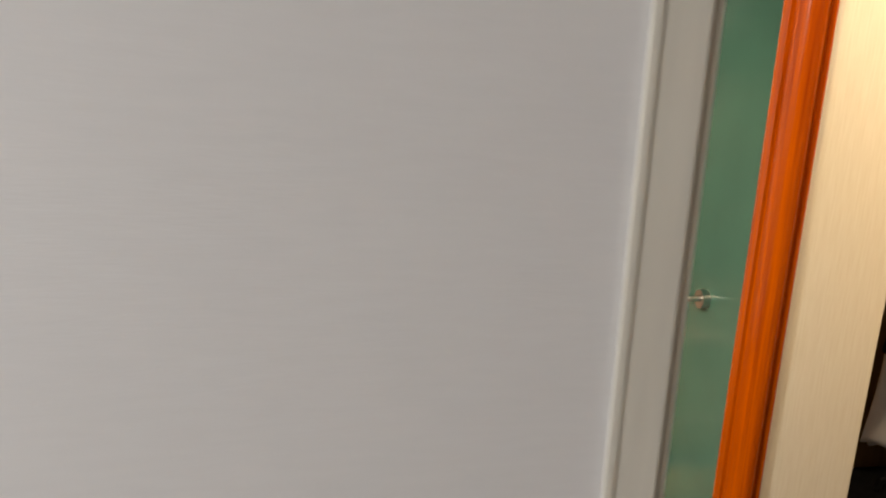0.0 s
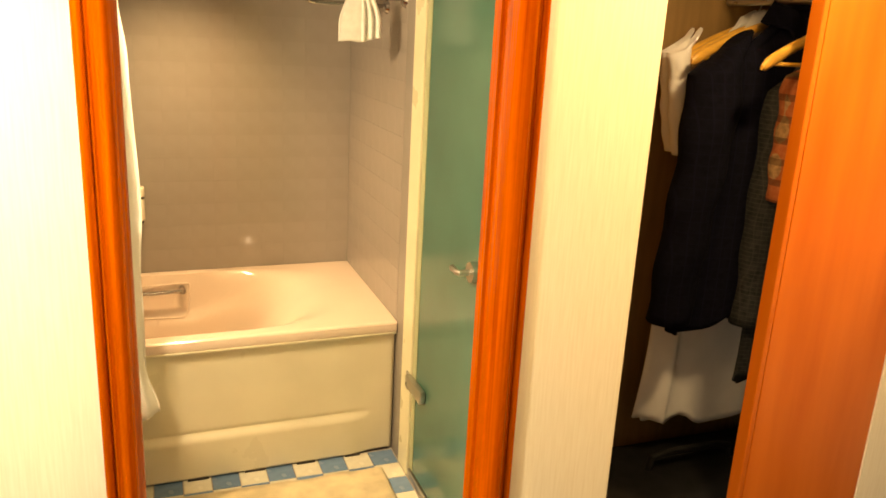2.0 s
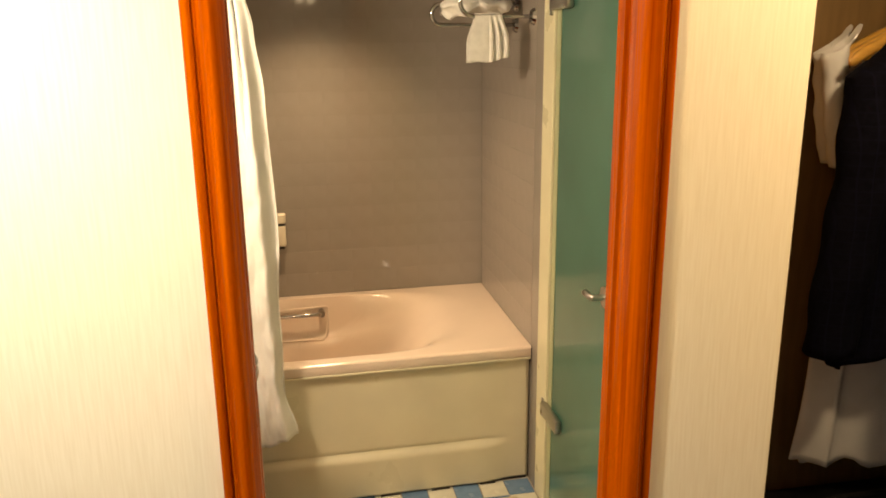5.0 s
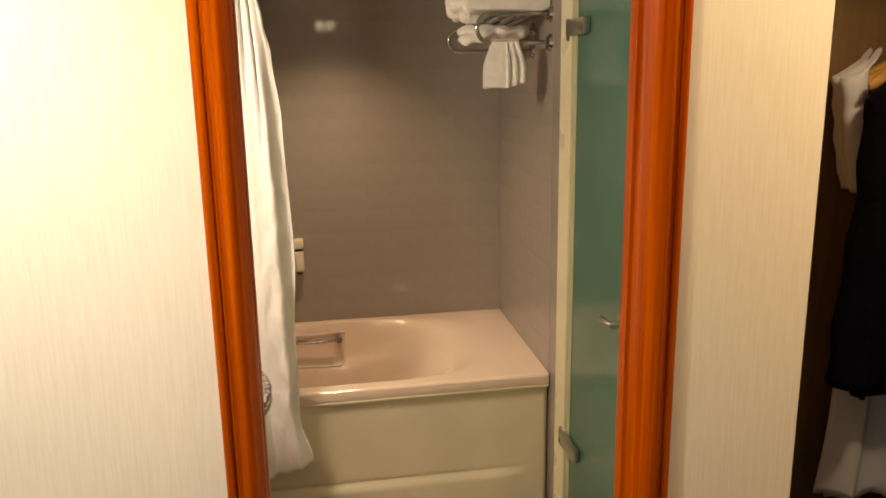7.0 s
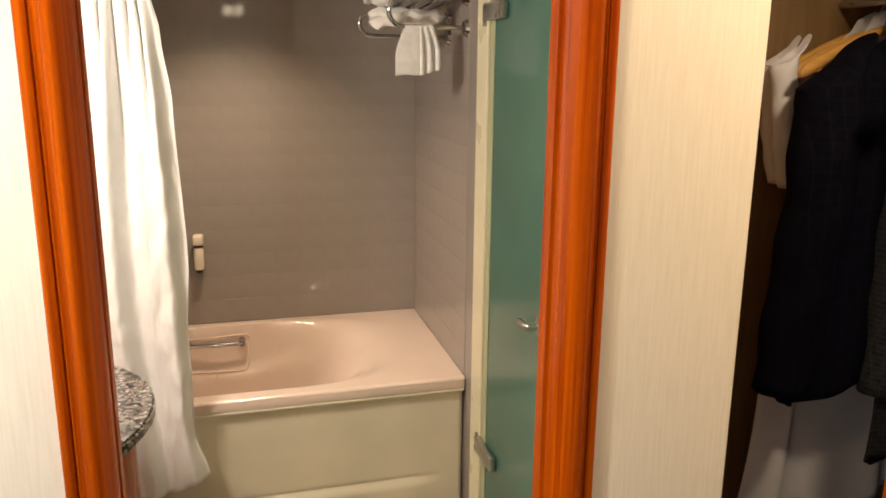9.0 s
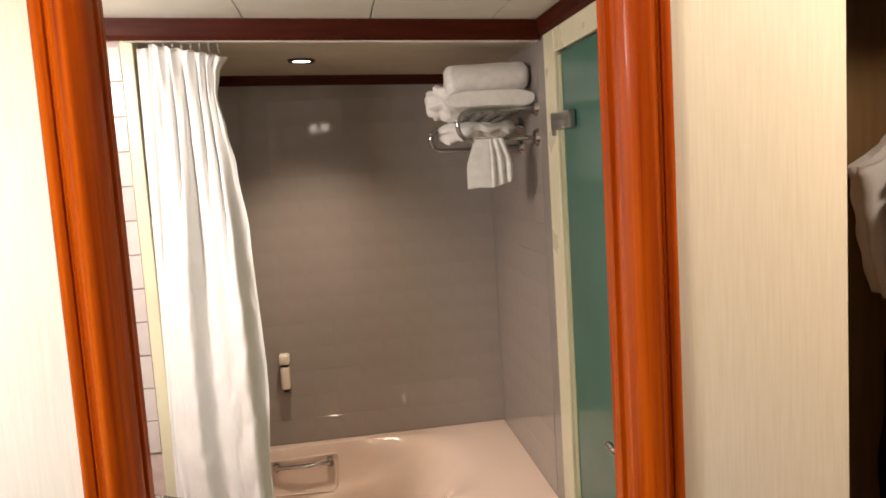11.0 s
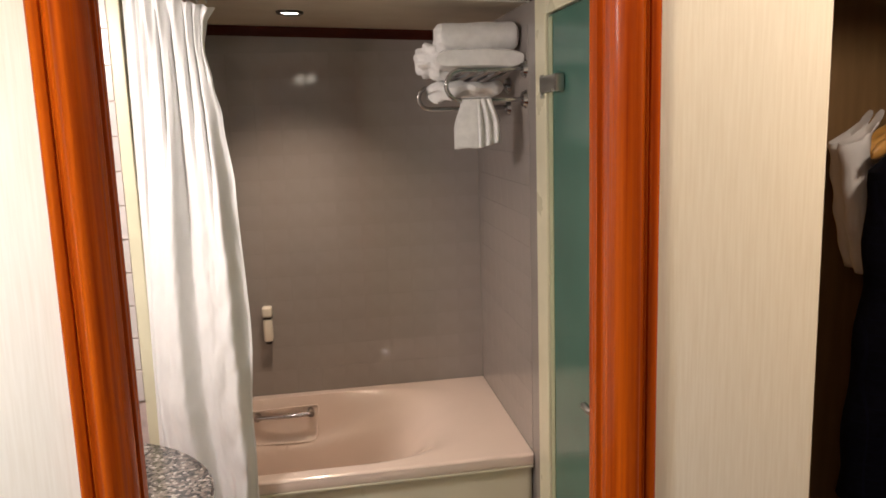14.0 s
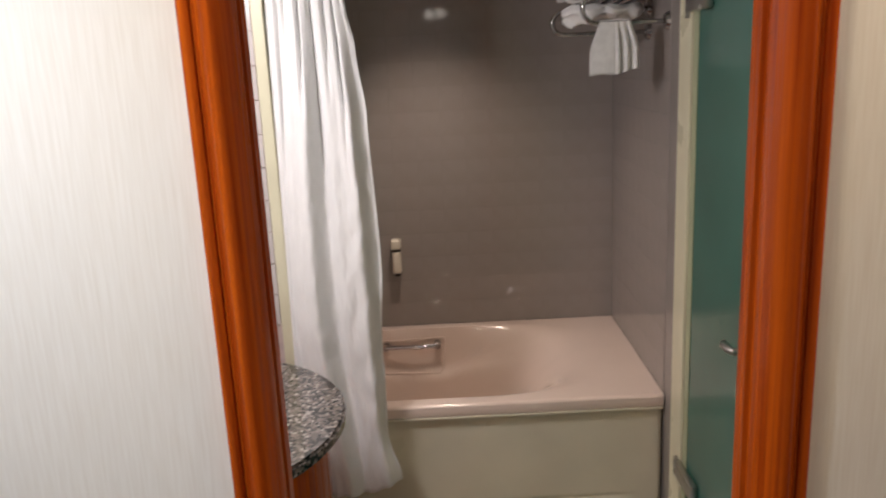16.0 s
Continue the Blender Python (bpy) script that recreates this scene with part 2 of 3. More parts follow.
def finish(name, bm, mat, smooth=False):
    me = bpy.data.meshes.new(name)
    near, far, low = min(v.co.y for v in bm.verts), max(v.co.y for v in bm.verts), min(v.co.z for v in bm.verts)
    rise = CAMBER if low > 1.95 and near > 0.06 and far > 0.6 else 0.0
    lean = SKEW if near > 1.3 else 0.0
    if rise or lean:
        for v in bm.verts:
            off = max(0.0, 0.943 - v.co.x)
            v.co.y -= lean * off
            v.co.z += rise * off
    bm.normal_update()
    bm.to_mesh(me)
    bm.free()
    me.materials.append(mat)
    if smooth:
        for p in me.polygons:
            p.use_smooth = True
        me.set_sharp_from_angle(angle=radians(40))
    return new(name, me)


def part(name, bm, mat, parent, label="", smooth=False, thick=0.0, category="", kind=""):
    ob = finish(name, bm, mat, smooth)
    ob.parent = parent
    if parent is not None:
        ob.matrix_parent_inverse = Matrix.Translation(-world_at(parent))
    if thick:
        s = ob.modifiers.new("thickness", "SOLIDIFY")
        s.thickness, s.offset = thick, 0
    return tagged(ob, label, category, "", kind)


def world_at(ob):
    p = Vector(ob.location)
    return p


def thing(name, at, label, category, group="", kind=""):
    ob = new(name)
    ob.empty_display_size = 0.05
    ob.location = at
    return tagged(ob, label, category, group, kind)


def structure(name, bm, mat, label, category="wall", smooth=False):
    return tagged(finish(name, bm, mat, smooth), label, category, "", "structure")


def B():
    return bmesh.new()


# ---- the plan ----
XR, YT, YB, HT = 0.943, 1.518, 2.33, 0.557     # bathroom's side wall, tub front, back wall, tub height
XL = -0.95                                     # bathroom's far side wall behind the vanity
X0, X1 = 0.0, 0.677                            # door frame's outer edges
XC = 0.901                                     # wardrobe's edge
XD = 1.238                                     # wardrobe door's leading edge
ZC, ZS = 2.083, 2.03                          # ceiling, tub soffit
YP = -0.893                                    # face of the partition

# ---- setting ----
structure("wall_hall_west", box(B(), -2.6, X0 + 0.01, 0, 0.07, 0, 2.3), WALLPAPER, "cream vinyl wallpaper wall with fine vertical grain")
structure("wall_hall_middle", box(B(), X1 - 0.01, XC, 0, 0.07, 0, 2.3, 0.004), WALLPAPER, "cream vinyl wallpaper wall with fine vertical grain")
structure("wall_over_door", box(B(), X0 + 0.01, X1 - 0.01, 0, 0.07, 2.03, 2.3), WALLPAPER, "cream vinyl wallpaper above the bathroom door")
structure("wall_hall_east", box(B(), 1.595, 2.6, 0, 0.07, 0, 2.3), WALLPAPER, "cream vinyl wallpaper wall beside the wardrobe")
structure("wall_over_wardrobe", box(B(), XC, 1.595, 0, 0.07, 1.98, 2.3), WALLPAPER, "cream vinyl wallpaper above the wardrobe")
structure("wall_hall_end", box(B(), 2.6, 2.68, -4, 0.07, 0, 2.3), PLAIN, "plain pale cabin wall")
structure("wall_cabin_side", box(B(), -2.68, -2.6, -4, 0.07, 0, 2.3), PLAIN, "plain pale cabin wall")
structure("wall_cabin_back", box(B(), -2.68, 2.68, -4.08, -4, 0, 2.3), PLAIN, "plain pale cabin wall")
structure("floor_hall", box(B(), -2.68, 2.68, -4.08, 0.0, -0.1, 0.0), CARPET, "brown carpet in the hall", "floor")
structure("ceiling_hall", box(B(), -2.68, 2.68, -4.08, 0.07, 2.2, 2.3), CEILING, "cream ceiling of the hall", "ceiling")

# partition by the camera's start, with its corner strip
partition = structure("wall_partition", box(B(), -2.6, -0.0515, YP, YP + 0.05, 0, 2.2), LAMINATE, "pale grey wall panel with fine horizontal grain")
bm = box(B(), -0.051, -0.014, YP - 0.004, YP + 0.05, 0, 2.2, 0.003)
box(bm, -0.055, -0.048, YP - 0.006, YP - 0.0005, 0, 2.2, 0.001)
part("corner_strip", bm, TRIM, partition, "pale corner strip with a raised lip")
part("joint", box(B(), -0.0142, -0.0122, YP + 0.003, YP + 0.05, 0, 2.2), GROUT, partition, "dark joint")
part("end_strip", box(B(), -0.012, -0.005, YP + 0.002, YP + 0.05, 0, 2.2, 0.002), TRIM, partition)

# bathroom shell
back_wall = structure("wall_bath_back", box(B(), -0.4, XR + 0.06, YB, YB + 0.06, 0, 2.2), GROUT_TAUPE, "glossy taupe grey wet wall panel behind the tub")
side_wall = structure("wall_bath_east", box(B(), XR, XR + 0.06, 1.436, YB, 0, 2.2), GROUT_TAUPE, "glossy taupe grey wet wall panel beside the tub")
structure("wall_bath_west", box(B(), XL - 0.06, XL, 0.07, YT + 0.05, 0, 2.2), PLAIN, "pale wall behind the vanity")
structure("wall_bath_front_west", box(B(), XL, -0.0, 0.0705, 0.085, 0, 2.2), PLAIN, "pale inner face of the door wall")
structure("wall_bath_east_front", box(B(), XC - 0.045, XC - 0.021, 0.0705, 0.4345, 0, 2.2), CREAM_PAINT, "cream wall beside the shower door")
structure("wall_bath_jog", box(B(), XC - 0.045, XR + 0.06, 0.435, 0.45, 0, 2.2), CREAM_PAINT, "cream return wall beside the shower door")
structure("wall_bath_east_short", box(B(), XR, XR + 0.06, 0.4505, 0.5705, 0, 2.2), CREAM_PAINT, "cream wall beside the shower door")
structure("wall_tub_end", box(B(), -0.40, -0.32, YT + 0.02, YB, 0, 2.2), GREY_PANEL, "grey wet wall panel at the tub's end")
bm = box(B(), XL, XR + 0.06, 0.07, 1.455, ZC + 0.006, ZC + 0.1)
for x0, x1 in ((XL, -0.65), (-0.65, -0.29), (-0.29, 0.07), (0.07, 0.43), (0.43, 0.79), (0.79, XR + 0.06)):
    box(bm, x0 + 0.002, x1 - 0.002, 0.07, 1.455, ZC, ZC + 0.006, 0.001, 1)
structure("ceiling_bathroom", bm, CEILING, "cream ceiling panels of the bathroom", "ceiling")
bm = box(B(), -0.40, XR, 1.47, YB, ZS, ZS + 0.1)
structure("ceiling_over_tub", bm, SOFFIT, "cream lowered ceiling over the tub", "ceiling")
# wooden crown round the ceiling
CROWN = [(0, 0), (0, -0.05), (0.006, -0.052), (0.012, -0.04), (0.014, -0.012), (0.018, 0)]
structure("trim_crown_tub", prism(B(), [(1.47 - a, ZC + b * 1.16) for a, b in CROWN], 0, -0.45, XR - 0.002), CHERRY_DARK, "dark red wooden crown moulding over the tub edge", "moulding")
structure("trim_crown_side", prism(B(), [(XR - a, ZC + b) for a, b in CROWN], 1, 0.09, 1.452), CHERRY_DARK, "dark red wooden crown moulding along the ceiling", "moulding")
structure("trim_crown_back", prism(B(), [(YB - a, ZS + b * 0.75) for a, b in CROWN], 0, -0.31, XR - 0.002), CHERRY_DARK, "dark red wooden crown moulding on the wet wall", "moulding")

# white post and tiled wall left of the tub opening
structure("trim_tub_post", box(B(), -0.281, -0.245, YT - 0.02, YT + 0.05, 0, ZS + 0.05, 0.004), CREAM_PAINT, "cream enamelled post at the tub opening", "post")
tiled = structure("wall_tiled", box(B(), XL, -0.282, YT, YT + 0.05, 0, 2.2), GROUT_PINK, "white tiled wall with pinkish joints")

# ---- door frame ----
frame_thing = thing("door_frame", (0.336, 0, 0), "glossy orange cherry wood frame of the open bathroom doorway", "door frame")
PROFILE = [(0, 0.0), (0, 0.012), (0.002, 0.0155), (0.006, 0.0175), (0.010, 0.0172), (0.0135, 0.0145), (0.0145, 0.0095), (0.0158, 0.0095), (0.0165, 0.016), (0.0185, 0.0182), (0.0205, 0.0172), (0.0215, 0.0172)]
PROFILE += [(0.0215 + 0.0325 * k / 12, 0.0172 + 0.0125 * math.sin(math.pi * 0.5 * k / 5) if k < 6 else 0.0297 * math.cos(math.pi * 0.5 * (k - 5) / 7.6)) for k in range(1, 13)]
PROFILE += [(0.054, -0.03), (0.048, -0.032), (0.048, -0.05), (0.054, -0.052), (0.054, -0.078), (0, -0.078)]
for sx, x in ((1, X0), (-1, X1)):
    deep = 0.74 if sx > 0 else 1.0
    part("casing", prism(B(), [(x + sx * u, -v * (deep if v < 0 else 1)) for u, v in PROFILE], 2, 0, 2.02), CHERRY, frame_thing, smooth=True)
part("head_casing", prism(B(), [(-v, 2.06 - u) for u, v in PROFILE], 0, X0, X1), CHERRY, frame_thing, smooth=True)
part("threshold", box(B(), X0 + 0.05, X1 - 0.05, -0.01, 0.09, 0, 0.03, 0.006), STEEL, frame_thing, "worn steel threshold")

# ---- tub ----
tub = thing("bathtub", (0.32, 1.92, 0), "pinkish cream built-in bathtub with a pale panelled front", "bathtub")


def tub_top(u, v):
    x = -0.315 + u * (XR - 0.003 + 0.315)
    y = YT - 0.012 + v * (YB - 0.003 - YT + 0.012)
    dx, dy = (x - 0.23) / (0.63 if x > 0.23 else 0.535), (y - 1.926) / 0.362
    n = 3.4 - 0.7 * smooth01(dx)
    r = (abs(dx) ** n + abs(dy) ** n) ** (1 / n)
    q = (1 - r) / (1 + 2.6 * smooth01(dx * 1.3))
    # steep upper wall, a soft ledge, then down to the bottom
    ledge = 0.40 * smooth01(q / 0.085) + 0.07 * smooth01((q - 0.06) / 0.07) + 0.53 * smooth01((q - 0.13) / 0.12) if r < 1 else 0
    plain = smooth01(q / 0.26) if r < 1 else 0
    end = smooth01((dx - 0.05) / 0.6)
    wall = ledge + (plain - ledge) * end
    # long sloping back rest at one end
    ramp = smooth01((0.88 - x) / 0.72) ** 0.9
    depth = 0.40 * wall * ramp
    z = HT - depth
    edge = min(v, 1) * (YB - YT)
    if edge < 0.008:
        z -= 0.006 * (1 - edge / 0.008)
    return (x, y, z)


def wall_y(x, z):
    """Where the basin's back wall stands at a height."""
    y = 2.30
    while y > 2.0 and tub_top((x + 0.315) / (XR + 0.312), (y - YT + 0.012) / (YB + 0.009 - YT))[2] > z:
        y -= 0.002
    return y


body = sheet(B(), 120, 100, tub_top)
part("basin", body, TUB, tub, smooth=True)
part("rim_lip", box(B(), -0.315, XR - 0.003, YT - 0.013, YT + 0.02, HT - 0.040, HT - 0.0065, 0.005), TUB, tub, smooth=True)

part("panel_edge", box(B(), -0.31, XR - 0.005, YT - 0.0155, YT + 0.018, HT - 0.049, HT - 0.0405, 0.003), TUB_PANEL, tub, "pale edge of the tub panel", smooth=True)


def tub_front(u, v):
    x = -0.31 + u * (XR - 0.006 + 0.31)
    z = 0.012 + v * (HT - 0.058)
    right = smooth01((0.88 - x) / 0.13)
    step = smooth01((0.185 - z) / 0.03) * right
    groove = math.exp(-((z - 0.185) / 0.008) ** 2) * right
    return (x, YT + 0.012 - 0.016 * step + 0.005 * groove - 0.01 * smooth01((0.03 - z) / 0.02) * 0, z)


part("front_panel", sheet(B(), 90, 80, tub_front), TUB_PANEL, tub, "pale cream tub front panel with a moulded step", smooth=True, thick=0.006)
# dark boxes stand in for broken shadow along the gap at the panel's foot
for k, (x, w) in enumerate(((-0.05, 0.05), (0.155, 0.075), (0.36, 0.075), (0.555, 0.07), (0.745, 0.06))):
    part("gap_shadow_dash", box(B(), x, x + w, YT - 0.010, YT + 0.004, 0.0042, 0.011 + 0.002 * (k % 2), 0.001, 1), DARK, tub, "dark dash for the shadow in the gap below the tub panel")
# dark strip in place of the shade behind the panel's foot
part("base_gap_shade", box(B(), -0.31, XR - 0.01, YT + 0.012, YT + 0.03, 0.0, 0.014), DARK, tub, "dark strip for the shade in the gap under the tub panel")
bm = B()
tube(bm, [(-0.03 + 0.216 * k / 10, wall_y(0.08, 0.492) - 0.034 - 0.006 * math.sin(math.pi * k / 10), 0.492) for k in range(11)], 0.0085, 12)
for x in (-0.03, 0.186):
    disc(bm, (x, wall_y(0.08, 0.492) - 0.016, 0.492), (0, -1, 0), 0.015, 0.044, 16)
part("grab_bar", bm, CHROME, tub, "chrome grab bar", smooth=True)
bm = B()
outline = [(-0.055, 0.515), (0.21, 0.515), (0.218, 0.507), (0.207, 0.385), (0.19, 0.37), (-0.035, 0.378), (-0.05, 0.392), (-0.063, 0.505)]
tube(bm, [(x, wall_y(x, z) - 0.001, z) for x, z in outline], 0.0034, 8, closed=True)
part("handle_recess", bm, TUB, tub, smooth=True)

# ---- shower door in its cream frame ----
door = thing("shower_door", (XR, 1.29, 0), "frosted green glass shower door in a cream frame", "shower door")
YG0, YG1, ZG = 0.60, 1.328, 1.965
bm = box(B(), XR - 0.004, XR + 0.05, YG1, 1.435, 0.0, ZC - 0.05, 0.004)
part("frame_post", bm, CREAM_PAINT, door)
part("frame_post", box(B(), XR - 0.004, XR + 0.05, 0.571, YG0, 0.0, ZC - 0.05, 0.004), CREAM_PAINT, door)
part("frame_head", box(B(), XR - 0.004, XR + 0.05, YG0 + 0.001, YG1 - 0.001, ZG, ZC - 0.05, 0.004), CREAM_PAINT, door)
part("pane", box(B(), XR + 0.006, XR + 0.014, YG0 + 0.004, YG1 - 0.004, 0.035, ZG - 0.004, 0.001), GLASS, door, "frosted green glass pane")
# added strip: the frame's pale reflection in the glass edge, put in as colour
part("frame_show_through", box(B(), XR + 0.0035, XR + 0.0056, YG1 - 0.042, YG1 - 0.006, 0.04, ZG - 0.01), FRAME_THROUGH, door, "pale green band painted as the frame showing through the pane's edge")
part("sill", box(B(), XR - 0.002, XR + 0.05, YG0 + 0.001, YG1 - 0.001, 0, 0.03, 0.004), STEEL, door, "dull metal door sill")
for z in (0.40, 1.775):
    bm = box(B(), XR - 0.02, XR + 0.004, 1.175, 1.34, z - 0.030, z + 0.018, 0.006)
    box(bm, XR - 0.012, XR - 0.002, 1.338, 1.357, z - 0.045, z + 0.022, 0.002)
    part("hinge", bm, STEEL, door, "brushed steel hinge", smooth=True)
bm = B()
disc(bm, (XR - 0.006, 0.81, 0.975), (-1, 0, 0), 0.03, 0.024, 20)
tube(bm, [(XR - 0.015, 0.81, 0.975), (XR - 0.05, 0.81, 0.975), (XR - 0.055, 0.82, 0.977), (XR - 0.055, 0.855, 0.978)], 0.009, 10)
part("handle", bm, STEEL, door, "worn steel lever handle", smooth=True)
# shower stall behind the glass
structure("wall_shower", box(B(), 1.75, 1.81, 0.571, 1.50, 0, 2.2), PLAIN, "pale wall of the shower stall")
structure("wall_shower_side", box(B(), XR + 0.06, 1.75, 1.437, 1.50, 0, 2.2), PLAIN, "pale wall of the shower stall")
structure("wall_shower_front", box(B(), XR + 0.06, 1.75, 0.571, 0.60, 0, 2.2), PLAIN, "pale wall of the shower stall")
structure("ceiling_shower", box(B(), XR + 0.06, 1.81, 0.571, 1.50, ZC, ZC + 0.1), CEILING, "cream ceiling of the shower stall", "ceiling")

# ---- curtain and rail ----
rail = thing("curtain_rail", (0.3, 1.49, ZS), "thin white curtain rail under the crown", "curtain rail")
part("track", box(B(), -0.266, XR - 0.004, 1.478, 1.50, ZS - 0.008, ZS - 0.001, 0.002), CEILING, rail, "thin white track")
curtain = thing("shower_curtain", (-0.08, 1.47, 0.3), "white shower curtain gathered to one side of the tub", "curtain")


EDGE = [(2.02, 0.043), (1.96, 0.012), (1.90, 0.002), (1.80, 0.02), (1.70, 0.038), (1.50, 0.058), (1.04, 0.073), (0.8, 0.056), (0.5, 0.052), (0.34, 0.088)]


def edge_at(z):
    for (z1, a), (z0, b) in zip(EDGE, EDGE[1:]):
        if z >= z0:
            return b + (a - b) * smooth01((z - z0) / (z1 - z0))
    return EDGE[-1][1]


# pinch pleats at the heading: place, depth, how far down the crease runs, and its drift
PLEATS = [(0.07, 0.016, 0.30, 0.02), (0.22, 0.030, 0.62, 0.10), (0.38, 0.024, 0.95, 0.08), (0.55, 0.022, 0.50, 0.04), (0.70, 0.030, 0.85, 0.10), (0.86, 0.018, 0.22, 0.02)]


def drape(u, v):
    z = 2.006 - v * (2.006 - 0.33)
    right, left = edge_at(z) - 0.022 + 0.008 * smooth01((1.0 - z) / 0.4), -0.192 - 0.045 * smooth01((1.9 - z) / 1.0) + 0.07 * smooth01((0.9 - z) / 0.6)
    down = 2.006 - z
    y = 1.452 - 0.035 * v
    # crimped heading
    head = math.exp(-((z - 1.985) / 0.075) ** 2)
    y += 0.013 * head * math.sin(2 * math.pi * (6.3 * u + 0.12 * math.sin(9 * u)))
    # creases run down from the pinches and die away
    for at, depth, reach, drift in PLEATS:
        s = (u - at - drift * down * 0.8) / (0.016 + 0.035 * down)
        y += 1.25 * depth * math.exp(-s * s) * smooth01((reach - down) / (0.6 * reach)) * smooth01(down / 0.09)
    # broad soft folds below
    soft = smooth01((down - 0.08) / 0.5)
    uu = u + 0.05 * math.sin(4.1 * u + 0.8) - 0.05 * v
    y += soft * (0.021 * math.sin(2 * math.pi * 2.3 * uu + 0.5 + 0.6 * v) + 0.009 * math.sin(2 * math.pi * 4.7 * uu + 2.0 - 1.1 * v)
                 + 0.016 * noise.noise(Vector((u * 2.6, v * 2.4, 0.3))))
    # hem turned back along the free edge
    y += 0.007 * smooth01((u - 0.93) / 0.07)
    # slanting wrinkles near the free edge and in the lower half
    wr = noise.noise(Vector((u * 7 + z * 6, z * 10 - u * 4, 1.7)))
    y += (0.005 + 0.010 * smooth01((u - 0.55) / 0.3)) * wr * smooth01((1.65 - z) / 0.5)
    y += 0.004 * noise.noise(Vector((u * 16 + z * 14, z * 22 - u * 9, 4.2))) * smooth01((1.7 - z) / 0.5)
    mid = 0.03 + 0.045 * v
    right = mid + (right - mid) * u ** 3
    x = left + (right - left) * (u + 0.010 * math.sin(14 * u + 2 * v) * (1 - (2 * u - 1) ** 4))
    low = YT - 0.022 if z < HT + 0.03 else 1.6
    return (x, min(y, low), z + 0.045 * (1 - u) * smooth01((z - 1.7) / 0.3) + 0.012 * math.sin(9 * u) * v ** 3 - 0.045 * v ** 6 * (1 - u) + 0.004 * head * math.sin(40 * u))


part("fabric", sheet(B(), 190, 130, drape), CURTAIN, curtain, "white pleated curtain fabric", smooth=True, thick=0.0015)
part("liner_edge", sheet(B(), 24, 40, lambda u, v: (-0.232 + 0.055 * u - 0.02 * v, 1.486 + 0.007 * math.sin(11 * u + 2 * v), 2.045 - 1.5 * v)), CURTAIN, curtain, "narrow white edge of the curtain's lining", smooth=True, thick=0.0015)
for k in range(8):
    x = -0.185 + 0.175 * k / 7
    part("hook", tube(B(), [(x, 1.488, ZS - 0.012), (x, 1.486, 2.006), (x + 0.004, 1.478, 1.99)], 0.003, 6), STEEL, curtain, "small metal hook")

# ---- tub downlight ----
light = thing("downlight", (0.21, 1.90, ZS), "small round recessed downlight, lit, in the tub ceiling", "downlight")
bm = B()
tube(bm, [(0.21 + 0.04 * math.cos(a), 1.90 + 0.04 * math.sin(a), ZS - 0.002) for a in (2 * math.pi * k / 28 for k in range(28))], 0.007, 8, closed=True)
part("ring", bm, DARK, light, "dark metal ring", smooth=True)
part("lens", disc(B(), (0.21, 1.90, ZS - 0.002), (0, 0, 1), 0.034, 0.003, 28), BULB, light, "glowing lens")

# ---- bathroom light over the doorway ----
fixture = thing("bathroom_light", (0.305, 0.086, 1.94), "small square wall light with two lit panes over the doorway", "wall light")
part("housing", box(B(), 0.235, 0.375, 0.087, 0.125, 1.94, 2.01, 0.004), STEEL, fixture)
for x in (0.243, 0.315):
    part("lit_pane", box(B(), x, x + 0.052, 0.1255, 0.13, 1.947, 2.003, 0.001), PANE_GLOW, fixture, "glowing pane")

# ---- towel rack ----
rack = thing("towel_rack", (XR, 1.63, 1.75), "chrome towel rack with looped bars on the wet wall", "towel rack")
ZU, ZL = 1.829, 1.735


def loop_bar(y, reach, zu, zl):
    x = XR - reach
    r = (zu - zl) / 2
    c = (zu + zl) / 2
    pts = [(XR - 0.004, y, zu), (XR - 0.1, y, zu)]
    pts += [(x + r - r * math.sin(a), y, c + r * math.cos(a)) for a in (math.pi * k / 10 for k in range(11))]
    pts += [(XR - 0.1, y, zl), (XR - 0.004, y, zl)]
    return tube(B(), pts, 0.0075, 10)


for y, reach, zu, zl in ((1.555, 0.258, ZU, ZL), (1.775, 0.318, 1.787, 1.714)):
    lb = part("loop_bar", loop_bar(y, reach, zu, zl), CHROME, rack, smooth=True)
    for z in (zu, zl):
        part("flange", disc(B(), (XR - 0.007, y, z), (-1, 0, 0), 0.029, 0.012, 24, 0.022), CHROME, lb, smooth=True)
for k in range(5):
    x = XR - 0.04 - 0.042 * k
    part("shelf_rod", tube(B(), [(x, 1.555, ZU), (x - 0.07, 1.775, 1.787)], 0.005, 8), CHROME, rack, smooth=True)


def folded(name, centre, size, folds, label, mat=TOWEL, roll=0.0):
    """A towel folded flat: soft layers with rounded fold edges."""
    t = thing(name, centre, label, "towel")
    w, d, h = size
    for k in range(folds):
        z0 = h * k / folds

        def f(u, v, z0=z0, k=k):
            a = 2 * math.pi * u
            ca, sa = math.cos(a), math.sin(a)
            e = 0.35
            px = math.copysign(abs(ca) ** e, ca)
            pz = math.copysign(abs(sa) ** 0.8, sa)
            y = (v - 0.5) * d
            end = 1 - 0.25 * abs(2 * v - 1) ** 8
            q = 0.006 * noise.noise(Vector((px * 2 + k * 3.1, v * 5, pz)))
            sag = -0.006 * abs(px) ** 2
            return (centre[0] + px * w / 2 * (1 + q * 4) + q, centre[1] + y, centre[2] + z0 + h / folds * (0.5 + 0.52 * pz * end) + q + sag)
        bmt = sheet(B(), 40, 20, f, closed=True)
        for v in (0, 20):
            ring = [x for x in bmt.verts][v * 40:(v + 1) * 40]
            bmt.faces.new(ring if v else ring[::-1])
        part("fold", bmt, mat, t, smooth=True)
    return t


